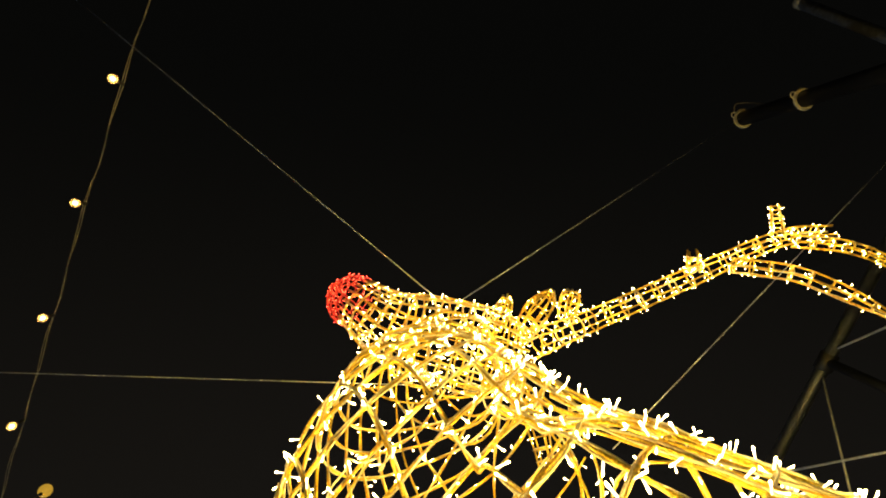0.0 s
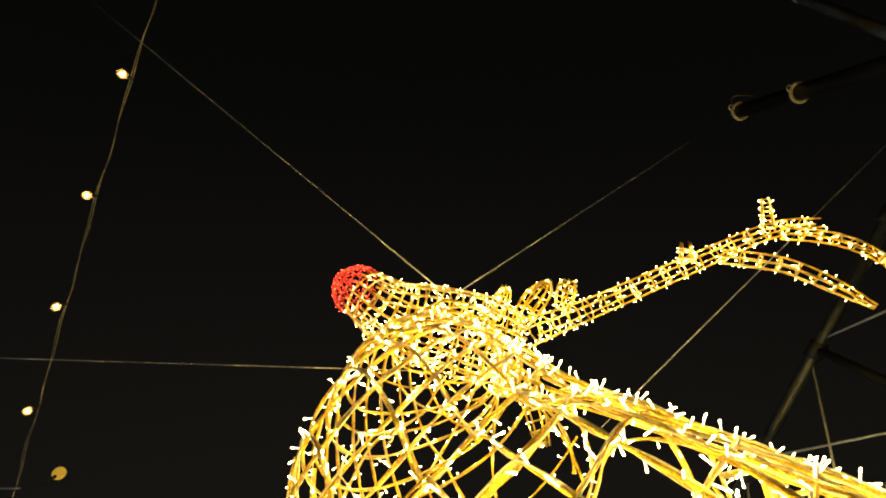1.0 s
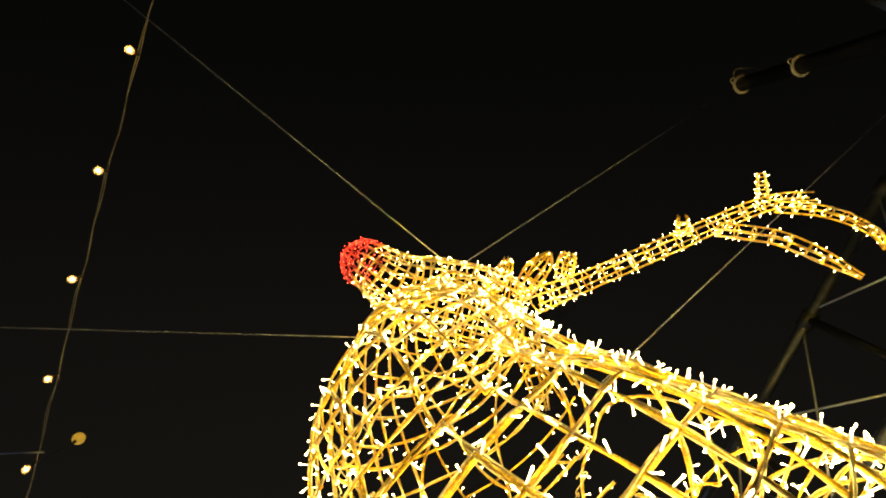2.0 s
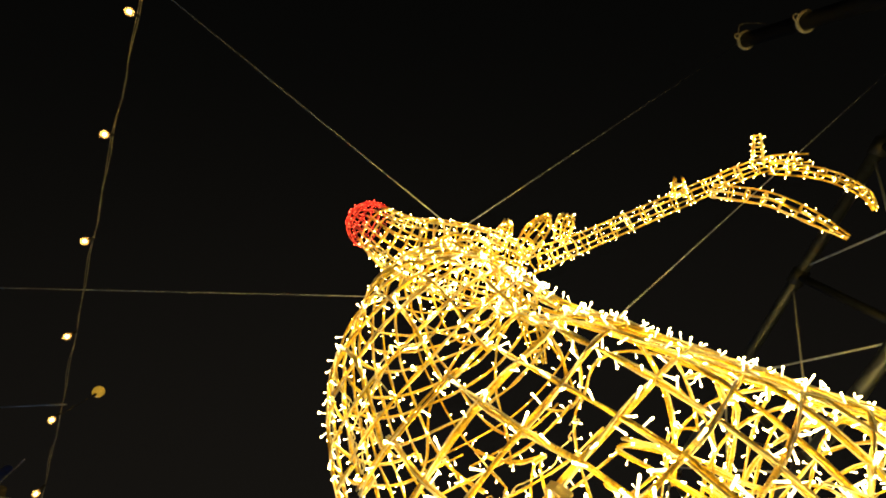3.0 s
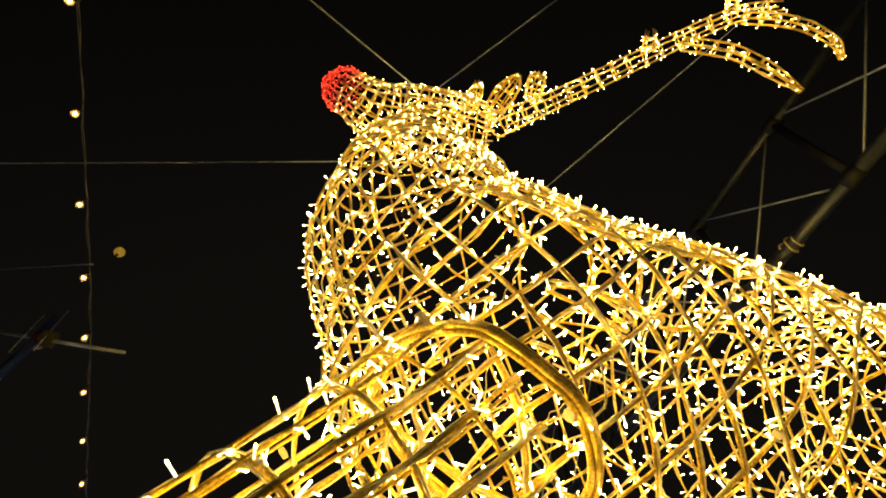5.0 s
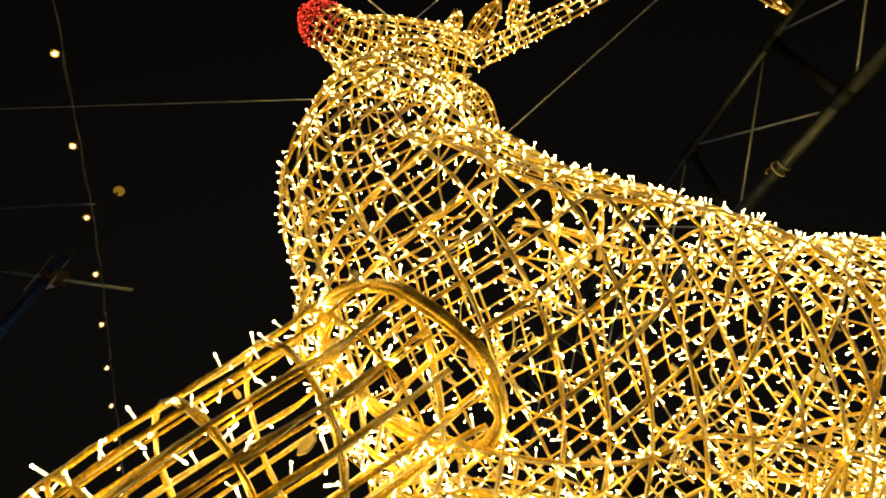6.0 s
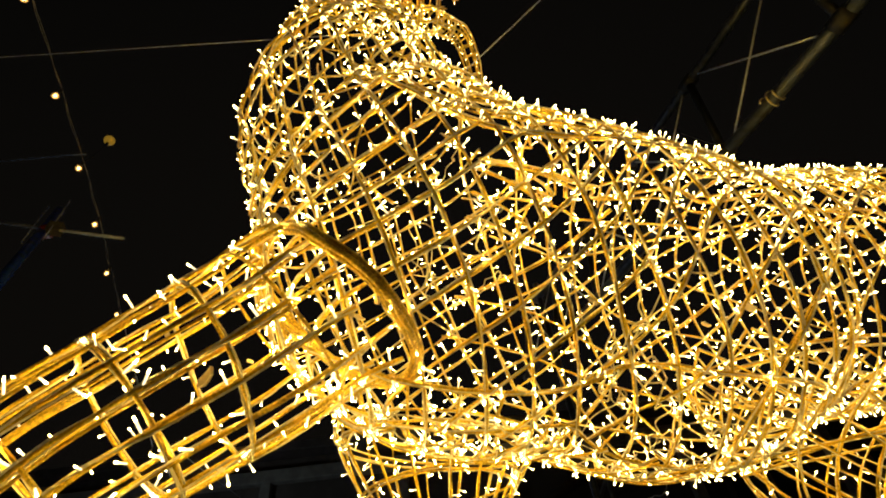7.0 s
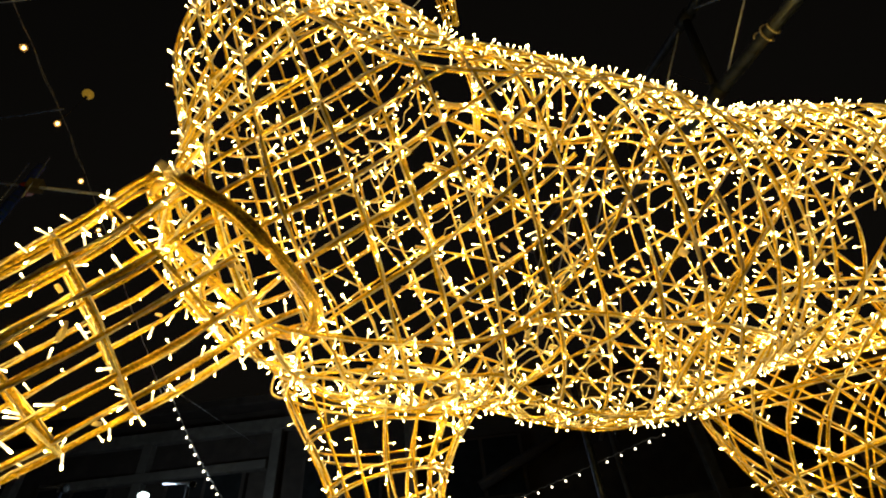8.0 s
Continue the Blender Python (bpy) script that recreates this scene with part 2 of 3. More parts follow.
class Tube:
    """A hollow form given by its centre line and radii."""

    def __init__(self, ctrl, n=12, start=0.0, wide=1.0, bulge=None):
        c = catmull(ctrl, n)
        self.c, self.r, self.wide = c[:, :3], c[:, 3], wide
        self.t, self.s, self.b = frames(self.c)
        self.len = np.concatenate([[0], np.cumsum(np.linalg.norm(np.diff(self.c, axis=0), axis=1))])
        self.start = start
        self.bulge = bulge

    def at(self, length, angle):
        length = np.clip(length, 0, self.len[-1])
        x = np.interp(length, self.len, np.arange(len(self.len)))
        i = np.minimum(x.astype(int), len(self.c) - 2)
        u = (x - i)[:, None]
        mixed = lambda a: a[i] * (1 - u) + a[i + 1] * u
        c, s, b = mixed(self.c), mixed(self.s), mixed(self.b)
        r = self.r[i] * (1 - u[:, 0]) + self.r[i + 1] * u[:, 0]
        angle = np.asarray(angle) + self.start
        p = c + r[:, None] * (np.cos(angle)[:, None] * s * self.wide + np.sin(angle)[:, None] * b)
        if self.bulge:
            # a rounded swelling: its middle, its push and its size
            middle, push, size = self.bulge
            p = p + np.exp(-((p - np.array(middle)) ** 2).sum(axis=1) / (2 * size * size))[:, None] * np.array(push)
        return p

    def along(self, angle, lo=0.0, hi=None, step=0.04, turns=0.0, wobble=0.0):
        hi = self.len[-1] if hi is None else hi
        n = max(4, int((hi - lo) / step))
        l = np.linspace(lo, hi, n)
        w = wobble * np.array([noise.noise((x * 2.2, angle * 3.1, turns)) for x in l])
        wound = turns * (l - lo)
        return self.at(l, angle + wound + w)

    def slices(self, normal, spacing, lo, hi, rows=120, cols=72, jitter=0.0, half=0, first=None, sway=0.12):
        """Curves in which evenly spaced planes, or level sheets of a field, cut the form between two lengths."""
        ls = np.linspace(lo, hi, rows)
        an = np.arange(cols) * 2 * math.pi / cols
        grid = np.array([self.at(ls, np.full(rows, a)) for a in an])
        f = normal(grid) if callable(normal) else grid @ (np.array(normal) / np.linalg.norm(normal))
        if jitter:
            f = f + jitter * np.array([[noise.noise((Vector(p) * 1.6)[:]) for p in row] for row in grid])
        flank = np.array([[np.dot(p - self.c[np.argmin(np.linalg.norm(self.c - p, axis=1))], (-0.31, 0.95, 0)) for p in row[::12]] for row in grid]).mean(axis=1) if half else None
        out = []
        start = f.min() + spacing * 0.5 if first is None else first - spacing * math.floor((first - f.min()) / spacing)
        for k, level in enumerate(np.arange(start, f.max(), spacing)):
            level += spacing * sway * math.sin(k * 2.4)
            links, spots = {}, {}

            def cross(a, b):
                fa, fb = f[a], f[b]
                if (fa > level) == (fb > level):
                    return None
                key = (a, b) if a < b else (b, a)
                u = (level - fa) / (fb - fa)
                spots[key] = grid[a] * (1 - u) + grid[b] * u
                return key
            for i in range(cols):
                j = (i + 1) % cols
                if half and flank[i] * half < 0:
                    continue
                for r in range(rows - 1):
                    hits = [h for h in (cross((i, r), (j, r)), cross((j, r), (j, r + 1)), cross((i, r + 1), (j, r + 1)), cross((i, r), (i, r + 1))) if h]
                    if len(hits) >= 2:
                        links.setdefault(hits[0], []).append(hits[1])
                        links.setdefault(hits[1], []).append(hits[0])
            seen = set()
            for first in sorted(links, key=lambda e: len(links[e])):
                if first in seen:
                    continue
                chain, cur = [first], first
                seen.add(first)
                while True:
                    ahead = [e for e in links[cur] if e not in seen]
                    if not ahead:
                        break
                    cur = ahead[0]
                    seen.add(cur)
                    chain.append(cur)
                p = [spots[e] for e in chain]
                kept = [p[0]]
                for q in p[1:]:
                    if np.linalg.norm(q - kept[-1]) > 0.03:
                        kept.append(q)
                if len(links[first]) == 2 and len(kept) > 8:
                    kept.append(kept[0])
                # leave out what would run inside the form, at the bend
                run = []
                for q in kept:
                    if (np.linalg.norm(self.c - q, axis=1) - self.r).min() > -0.05:
                        run.append(q)
                        continue
                    if len(run) > 5:
                        out.append(np.array(run))
                    run = []
                if len(run) > 5:
                    out.append(np.array(run))
        return out

    def hoop(self, length, tilt=0.0, phase=0.0, n=36):
        a = np.linspace(0, 2 * math.pi, n + 1)
        return self.at(length + tilt * np.sin(a + phase), a)


def frame_part(name, label, lines, hoops=(), rod=0.0047, hoop_rod=0.0055, led_step=0.095, axis=None, share=0.75, parent=None, twin=0.0, size=1.0):
    """One limb of the sculpture: its first rod carries the name, each further rod or hoop is a piece under it."""
    ob = part(name, rod_mesh(lines[0], rod * 1.2, GOLD), parent or deer, label)
    for p in lines[1:]:
        part("rod", rod_mesh(p, rod * rng.uniform(0.85, 1.35), GOLD), ob)
        if rng.random() < twin:
            t, s, b = frames(np.asarray(p))
            part("rod", rod_mesh(np.asarray(p) + s * 0.011 + b * rng.uniform(-0.008, 0.008), rod * 0.8, GOLD), ob)
    for p in hoops:
        part("hoop", rod_mesh(p, hoop_rod * rng.uniform(0.85, 1.2), GOLD), ob)
    both = list(lines) + list(hoops)
    cables_on(both, ob, share)
    leds_on(both, ob, led_step, axis, size=size)
    return ob


# body, chest and neck in one sweep
BODY = Tube([
    (3.15, 1.95, 2.70, 0.20), (2.95, 1.85, 2.76, 0.46), (2.563, 1.665, 2.792, 0.545), (1.694, 1.478, 2.662, 0.563),
    (1.255, 1.278, 2.508, 0.626), (0.86, 1.11, 2.54, 0.612), (0.48, 1.0, 2.585, 0.628),
    (0.31, 0.94, 2.975, 0.575), (0.16, 0.84, 3.26, 0.498), (0.15, 0.83, 3.60, 0.472), (0.10, 0.77, 4.03, 0.365), (0.21, 0.735, 4.40, 0.285), (0.29, 0.68, 4.68, 0.245)],
    bulge=((0.198, 0.561, 1.945), (-0.09, -0.313, -0.208), 0.269))
L = BODY.len[-1]
NECK0 = BODY.len[12 * 8]
# the lattice: hoops in parallel planes, and rods that climb over the flank towards the back
CUT_A, CUT_B, CUT_C = (0.40, 0.51, -0.66), (0.767, 0.411, 0.493), (0.25, -0.05, 0.95)
HOOPS = (0.955, 0.063, 0.290)


def smooth(v, lo, hi):
    k = np.clip((v - lo) / (hi - lo), 0, 1)
    return k * k * (3 - 2 * k)


def climbing(p):
    """Counts the climbing rods: slack along the flank, steeper on the chest and towards the rump."""
    x, y, z = p[..., 0] - 0.6, p[..., 1] - 0.5, np.minimum(p[..., 2] - 2.3, 0.9)
    flank = 6.12 * x + 2.12 * y - 6.72 * z + 0.41 * x * x + 0.94 * x * z + 1.41 * z * z + 2.36
    flank = flank + 4.47 * x * x * z - 7.17 * x * z * z - 1.46 * x * y - 3.51 * y * z
    chest = 10 * (p @ np.array((0.709, 0.519, -0.478))) + 7.2
    rump = 6.37 * (p @ np.array((0.711, 0.017, -0.703))) + 11.5
    f = flank + (chest - flank) * smooth(p[..., 2], 2.45, 2.75) * (1 - smooth(p[..., 0], 0.25, 0.6))
    return f + (rump - f) * smooth(p[..., 0], 0.95, 1.3)


def low_angle(i):
    return min(np.linspace(0, 2 * math.pi, 60), key=lambda k: BODY.at(np.array([BODY.len[i]]), np.array([k]))[0][2])


lines = BODY.slices(climbing, 1.0, 0.12, NECK0 + 0.35, jitter=0.12, half=-1, first=0.0, sway=0.05)
lines += BODY.slices(CUT_A, 0.120, 0.12, NECK0 + 0.35, jitter=0.05, half=1)
lines += BODY.slices(CUT_B, 0.17, BODY.len[58], NECK0 + 0.35, jitter=0.05, half=1)
lines += BODY.slices(CUT_C, 0.23, 0.12, BODY.len[70], jitter=0.05, half=1)
# rods along belly and back
for i in range(5):
    if i % 2 == 0:
        lines.append(BODY.along(low_angle(44) + (i - 2) * 0.2, 0.3, BODY.len[74], wobble=0.35))
    lines.append(BODY.along(low_angle(44) + math.pi + (i - 2) * 0.16, 0.3, BODY.len[80], wobble=0.3))
# a bundle of rods along the ridge from neck to rump
for i in range(5):
    lines.append(BODY.along(radians(98 + 6 * i), 0.3, BODY.len[92], turns=0.45, wobble=0.14))
hoops = BODY.slices(HOOPS, 0.1345, 0.12, NECK0 + 0.35, jitter=0.02, first=0.985, sway=0.06)
frame_part("body_frame", "barrel-shaped lattice body of golden rods", lines, hoops, axis=BODY.c, led_step=0.074, share=1.0, twin=0.25, rod=0.0040, hoop_rod=0.0042)

lines = BODY.slices(CUT_A, 0.125, NECK0 + 0.3, L, rows=50, jitter=0.04) + BODY.slices(CUT_B, 0.11, NECK0 + 0.3, L, rows=50, jitter=0.04)
for i in range(7):
    a = 2 * math.pi * i / 7
    lines.append(BODY.along(a, NECK0 + 0.25, L, turns=0.9, wobble=0.2))
frame_part("neck_frame", "upright lattice neck of golden rods", lines, [BODY.hoop(L - 0.05), BODY.hoop(L - 0.3)], axis=BODY.c, led_step=0.11, size=0.72)

# loose ends of light cable that wander over the frame
def stray_cables(tb, count, lo, hi, centre, spread, name_parent):
    pieces = []
    for _ in range(count):
        n = rng.randint(14, 30)
        l = rng.uniform(lo, hi)
        a = rng.gauss(centre, spread)
        va, vl = rng.uniform(-0.12, 0.12), rng.uniform(-0.04, 0.04)
        ls, an = [], []
        for _k in range(n):
            va = 0.8 * va + rng.uniform(-0.07, 0.07)
            vl = 0.8 * vl + rng.uniform(-0.022, 0.022)
            l, a = min(max(l + vl, lo), hi), a + va
            ls.append(l)
            an.append(a)
        p = tb.at(np.array(ls), np.array(an))
        p += np.array([[rng.uniform(-0.012, 0.012) for _i in range(3)] for _k in range(n)])
        p = catmull(np.hstack([p, np.zeros((n, 1))]), 3)[:, :3]
        pieces.append(p)
    v, f = merged([sweep(p, 0.0023, 4) for p in pieces])
    ob = part("stray_cable", mesh("stray_cable", v, f, [CABLE]), name_parent, "tangle of thin pale light cable")
    ob["kind"] = "stuff"
    leds_on(pieces, name_parent, 0.30, tb.c)


body_part = next(o for o in deer.children if o.name == "body_frame")
neck_part = next(o for o in deer.children if o.name == "neck_frame")
low = low_angle(44)
stray_cables(BODY, 30, BODY.len[22], BODY.len[70], low, 0.45, body_part)
stray_cables(BODY, 8, BODY.len[72], NECK0 + 0.3, 0.0, 3.0, body_part)
stray_cables(BODY, 5, NECK0 + 0.1, L, 0.0, 3.0, neck_part)

# head
HEAD = Tube([(-0.27, 0.455, 5.01, 0.150), (-0.04, 0.585, 4.87, 0.210), (0.216, 0.637, 4.79, 0.240), (0.50, 0.70, 4.71, 0.245), (0.68, 0.73, 4.68, 0.17)])
lines = [HEAD.along(2 * math.pi * i / 16) for i in range(16)]
hoops = [HEAD.hoop(l) for l in np.arange(0.04, HEAD.len[-1], 0.075)]
frame_part("head_frame", "long lattice head with close golden grid", lines, hoops, rod=0.0045, hoop_rod=0.0045, led_step=0.078, axis=HEAD.c, size=0.66)


def nose():
    c, r = np.array((-0.29, 0.455, 5.025)), 0.160
    ax = np.array((-0.77, -0.43, 0.47))
    ax /= np.linalg.norm(ax)
    u = np.cross(ax, (0, 0, 1))
    u /= np.linalg.norm(u)
    w = np.cross(ax, u)
    lines = []
    for deg in (16, 34, 52, 70, 88):
        k = np.linspace(0, 2 * math.pi, 25)
        q = radians(deg)
        lines.append(c + r * (math.cos(q) * ax + math.sin(q) * (np.cos(k)[:, None] * u + np.sin(k)[:, None] * w)))
    for i in range(14):
        k = np.linspace(radians(8), radians(100), 12)[:, None]
        a = 2 * math.pi * i / 14
        lines.append(c + r * (np.cos(k) * ax + np.sin(k) * (math.cos(a) * u + math.sin(a) * w)))
    ob = part("nose", rod_mesh(lines[0], 0.0035, RED_WIRE, 4), deer, "round nose of red lights")
    for p in lines[1:]:
        part("hoop", rod_mesh(p, 0.0035, RED_WIRE, 4), ob)
    leds_on(lines, ob, 0.034, np.array([c]), lens=RED_LENS, near=False, size=0.42)


nose()


# ear and antler
def cone_frame(name, label, ctrl, bars=5, rung=0.05, tip_leds=0.05, rod=0.0048):
    tb = Tube(ctrl, 8)
    lines = [tb.along(2 * math.pi * i / bars, step=0.03) for i in range(bars)]
    hoops = [tb.hoop(l, n=12) for l in np.arange(0.02, tb.len[-1], rung)]
    return frame_part(name, label, lines, hoops, rod=rod, hoop_rod=rod * 0.85, led_step=tip_leds, axis=tb.c, share=0.4, size=0.74)


ANTLER = [(0.72, 0.66, 4.74, 0.088), (1.122, 0.594, 5.01, 0.070), (1.72, 0.32, 4.97, 0.062), (2.275, 0.04, 4.85, 0.050), (2.578, -0.004, 4.80, 0.045)]
cone_frame("antler", "long ladder-like lattice antler sweeping backwards", ANTLER, 4, 0.11, 0.065)
cone_frame("antler_branch", "drooping curved antler branch", [(2.0, 0.20, 4.89, 0.042), (2.205, 0.23, 4.629, 0.042), (2.364, 0.321, 4.446, 0.036), (2.483, 0.421, 4.293, 0.014)], 4, 0.10, 0.09)
cone_frame("antler_branch", "hooked antler tip", [(2.36, 0.05, 4.85, 0.036), (2.6, 0.069, 4.781, 0.036), (2.783, 0.118, 4.75, 0.034), (2.953, 0.208, 4.716, 0.028), (3.008, 0.306, 4.687, 0.014)], 4, 0.10, 0.09)
cone_frame("antler", "curved base of the far antler", [(0.55, 0.85, 4.78, 0.09), (0.68, 0.98, 4.98, 0.075), (0.79, 1.08, 5.02, 0.07), (0.85, 1.25, 4.97, 0.06), (0.88, 1.42, 4.88, 0.045)], 6, 0.07, 0.14)
cone_frame("tine", "short upright antler tine", [(2.275, 0.03, 4.85, 0.045), (2.29, -0.07, 4.89, 0.036), (2.306, -0.163, 4.931, 0.028)], 4, 0.06, 0.06)
cone_frame("tine", "short upright antler tine", [(1.80, 0.25, 4.945, 0.045), (1.81, 0.18, 4.965, 0.042), (1.813, 0.118, 4.984, 0.034)], 4, 0.06, 0.06)
cone_frame("tine", "short upright antler tine", [(1.02, 0.56, 5.02, 0.05), (1.05, 0.48, 5.06, 0.065), (1.08, 0.42, 5.09, 0.06), (1.09, 0.39, 5.10, 0.03)], 6, 0.04, 0.09)
cone_frame("ear", "pointed lattice ear", [(0.66, 0.62, 4.72, 0.05), (0.76, 0.50, 4.80, 0.075), (0.84, 0.43, 4.86, 0.06), (0.90, 0.37, 4.92, 0.015)], 8, 0.09, 0.15)
cone_frame("ear", "pointed lattice ear", [(0.52, 0.58, 4.80, 0.05), (0.60, 0.46, 4.86, 0.045), (0.62, 0.40, 4.90, 0.02)], 5, 0.06, 0.10)


# legs
def leg(label, ctrl, bars=10, rung=0.15, double=False, led_step=0.09, tilt=0.02, turns=0.0, wobble=0.09, joint=(0.0, 0.0), size=1.0):
    """A leg; joint: where its rods begin on the upper and on the lower side."""
    tb = Tube(ctrl, 10)
    begin = [joint[0] if 2 * math.pi * i / bars < 4.7 else joint[1] for i in range(bars)]
    lines = [tb.along(2 * math.pi * i / bars, begin[i], step=0.05, wobble=wobble, turns=turns) for i in range(bars)]
    if turns:
        lines += [tb.along(2 * math.pi * i / bars, begin[i], step=0.05, wobble=0.12, turns=-turns) for i in range(bars)]
    ls = list(np.arange(0.10 + joint[0], tb.len[-1], rung))
    hoops = [tb.hoop(l, rng.uniform(-tilt, tilt), rng.uniform(0, 6), 20) for l in ls]
    if double:
        hoops += [tb.hoop(l + 0.03, rng.uniform(-0.01, 0.01), 0, 20) for l in ls]
    return tb, frame_part("leg", label, lines, hoops, rod=0.0041, hoop_rod=0.0042, axis=tb.c, led_step=led_step, twin=0.08, size=size)


LEG_R, ob_r = leg("raised bent foreleg of golden rods", [(0.36, 0.585, 2.11, 0.20), (0.20, 0.54, 2.04, 0.215), (0.06, 0.52, 1.908, 0.195), (-0.106, 0.49, 1.765, 0.172), (-0.24, 0.45, 1.612, 0.150), (-0.50, 0.44, 1.25, 0.12), (-0.62, 0.50, 0.95, 0.09), (-0.45, 0.62, 0.62, 0.07)], 16, 0.16, False, 0.075, 0.055, wobble=0.025, joint=(0.2, 0.06), size=1.1)
RING = [(0.05, 0.44, 2.17), (0.12, 0.375, 2.12), (0.205, 0.315, 2.04), (0.25, 0.305, 1.99), (0.317, 0.35, 1.955), (0.365, 0.385, 1.908), (0.40, 0.50, 1.895), (0.40, 0.61, 1.90), (0.345, 0.69, 1.905), (0.22, 0.76, 1.99), (0.11, 0.75, 2.09), (0.03, 0.66, 2.16), (0.008, 0.55, 2.188)]


def shoulder_ring():
    loop = catmull([(*p, 0) for p in RING + RING[:1]], 5)[:, :3]
    t, s, b = frames(loop)
    ring = None
    for k in range(4):
        a = k * 2 * math.pi / 4
        off = 0.009 * (math.cos(a) * s + math.sin(a) * b)
        me = rod_mesh(loop + off, 0.0072, GOLD)
        if ring is None:
            ring = part("shoulder_ring", me, deer, "stout bundle of bent golden rods round the leg joint")
        else:
            part("rod", me, ring)
    leds_on([loop], ring, 0.09, LEG_R.c)


shoulder_ring()
LEG_S, ob_s = leg("straight standing foreleg of golden rods", [(0.45, 1.36, 2.42, 0.50), (0.39, 1.45, 2.14, 0.375), (0.38, 1.485, 1.93, 0.245), (0.40, 1.495, 1.746, 0.172), (0.48, 1.50, 1.50, 0.145), (0.52, 1.50, 0.9, 0.11), (0.54, 1.50, 0.06, 0.10)], 16, 0.16, True, 0.105, joint=(0.2, 0.2))
leg("standing hind leg of golden rods", [(2.06, 1.80, 2.55, 0.52), (2.05, 1.88, 2.28, 0.46), (2.08, 1.96, 1.97, 0.33), (2.25, 2.05, 1.5, 0.18), (2.45, 2.10, 0.9, 0.12), (2.35, 2.05, 0.06, 0.10)], 15, 0.3, True, 0.16, 0.08, 2.2)
leg("standing hind leg of golden rods", [(2.48, 1.36, 2.32, 0.32), (2.57, 1.25, 1.9, 0.26), (2.75, 1.25, 1.4, 0.17), (2.95, 1.30, 0.9, 0.12), (2.85, 1.25, 0.06, 0.10)], 15, 0.3, True, 0.16, 0.08, 2.2)

# pale plugs and ties that hold the light cable
def plug(p, size, tilt):
    bm = bmesh.new()
    bmesh.ops.create_cube(bm, size=1)
    bmesh.ops.subdivide_edges(bm, edges=bm.edges[:], cuts=2, use_grid_fill=True)
    for v in bm.verts:
        v.co = Vector((v.co.x * size * (1 - 0.5 * abs(v.co.y)), v.co.y * size * 1.7, v.co.z * size * 0.25 + 0.5 * size * v.co.y ** 2))
        v.co += noise.noise_vector(v.co * 60 + Vector(p)) * size * 0.12
    bm.transform(Matrix.Translation(p) @ Euler(tilt).to_matrix().to_4x4())
    me = bpy.data.meshes.new("plug")
    bm.to_mesh(me)
    bm.free()
    me.materials.append(TAG)
    part("cable_plug", me, deer, "pale cream plastic cable plug")


for k, p in enumerate([(1.47, 0.81, 2.26), (1.28, 0.78, 2.07), (0.07, 0.374, 1.745), (0.94, 1.0, 1.97), (0.125, 0.355, 2.14), (0.347, 0.40, 1.905), (0.82, 0.60, 2.0), (0.03, 0.56, 3.45), (0.32, 0.56, 4.1)]):
    plug(p, rng.uniform(0.014, 0.023), (rng.uniform(0, 3), rng.uniform(0, 3), rng.uniform(0, 3)))
for k in range(22):
    q = BODY.at(np.array([BODY.len[30] + rng.uniform(0, 1.7)]), np.array([low + rng.gauss(0, 0.7)]))[0]
    plug(tuple(q), rng.uniform(0.011, 0.020), (rng.uniform(0, 3), rng.uniform(0, 3), rng.uniform(0, 3)))
for k in range(8):
    q = LEG_R.at(np.array([rng.uniform(0.2, 0.8)]), np.array([rng.uniform(0, 6.28)]))[0]
    plug(tuple(q), rng.uniform(0.008, 0.013), (rng.uniform(0, 3), rng.uniform(0, 3), rng.uniform(0, 3)))
loop = catmull([(0.16, 1.17, 2.10, 0), (0.115, 1.133, 2.116, 0), (0.079, 1.163, 2.038, 0), (0.11, 1.187, 2.018, 0), (0.136, 1.176, 2.057, 0), (0.2, 1.2, 2.08, 0)], 6)[:, :3]
part("loose_cable", rod_mesh(loop, 0.004, CABLE), deer, "loose loop of pale cable")

# ---- guy wires ----
def guy(p, q, label, r=0.0023):
    ob = new("guy_wire", tube(p, q, r, WIRE, 5))
    tagged(ob, label, "wire", "guy wires of the sculpture")


guy((0.19, 0.39, 4.73), (-4.28, -2.99, 8.02), "thin steel guy wire tied to the sculpture head", 0.0032)
guy((0.33, 0.40, 4.72), (4.10, -1.40, 7.90), "thin steel guy wire from head to tall pole", 0.0019)
guy((0.10, 0.87, 4.70), (-6.4, 1.0, 5.97), "thin steel guy wire tied to the sculpture neck")
guy((0.61, 0.63, 3.31), (4.08, -1.08, 5.44), "thin steel guy wire tied to the sculpture back", 0.0012)

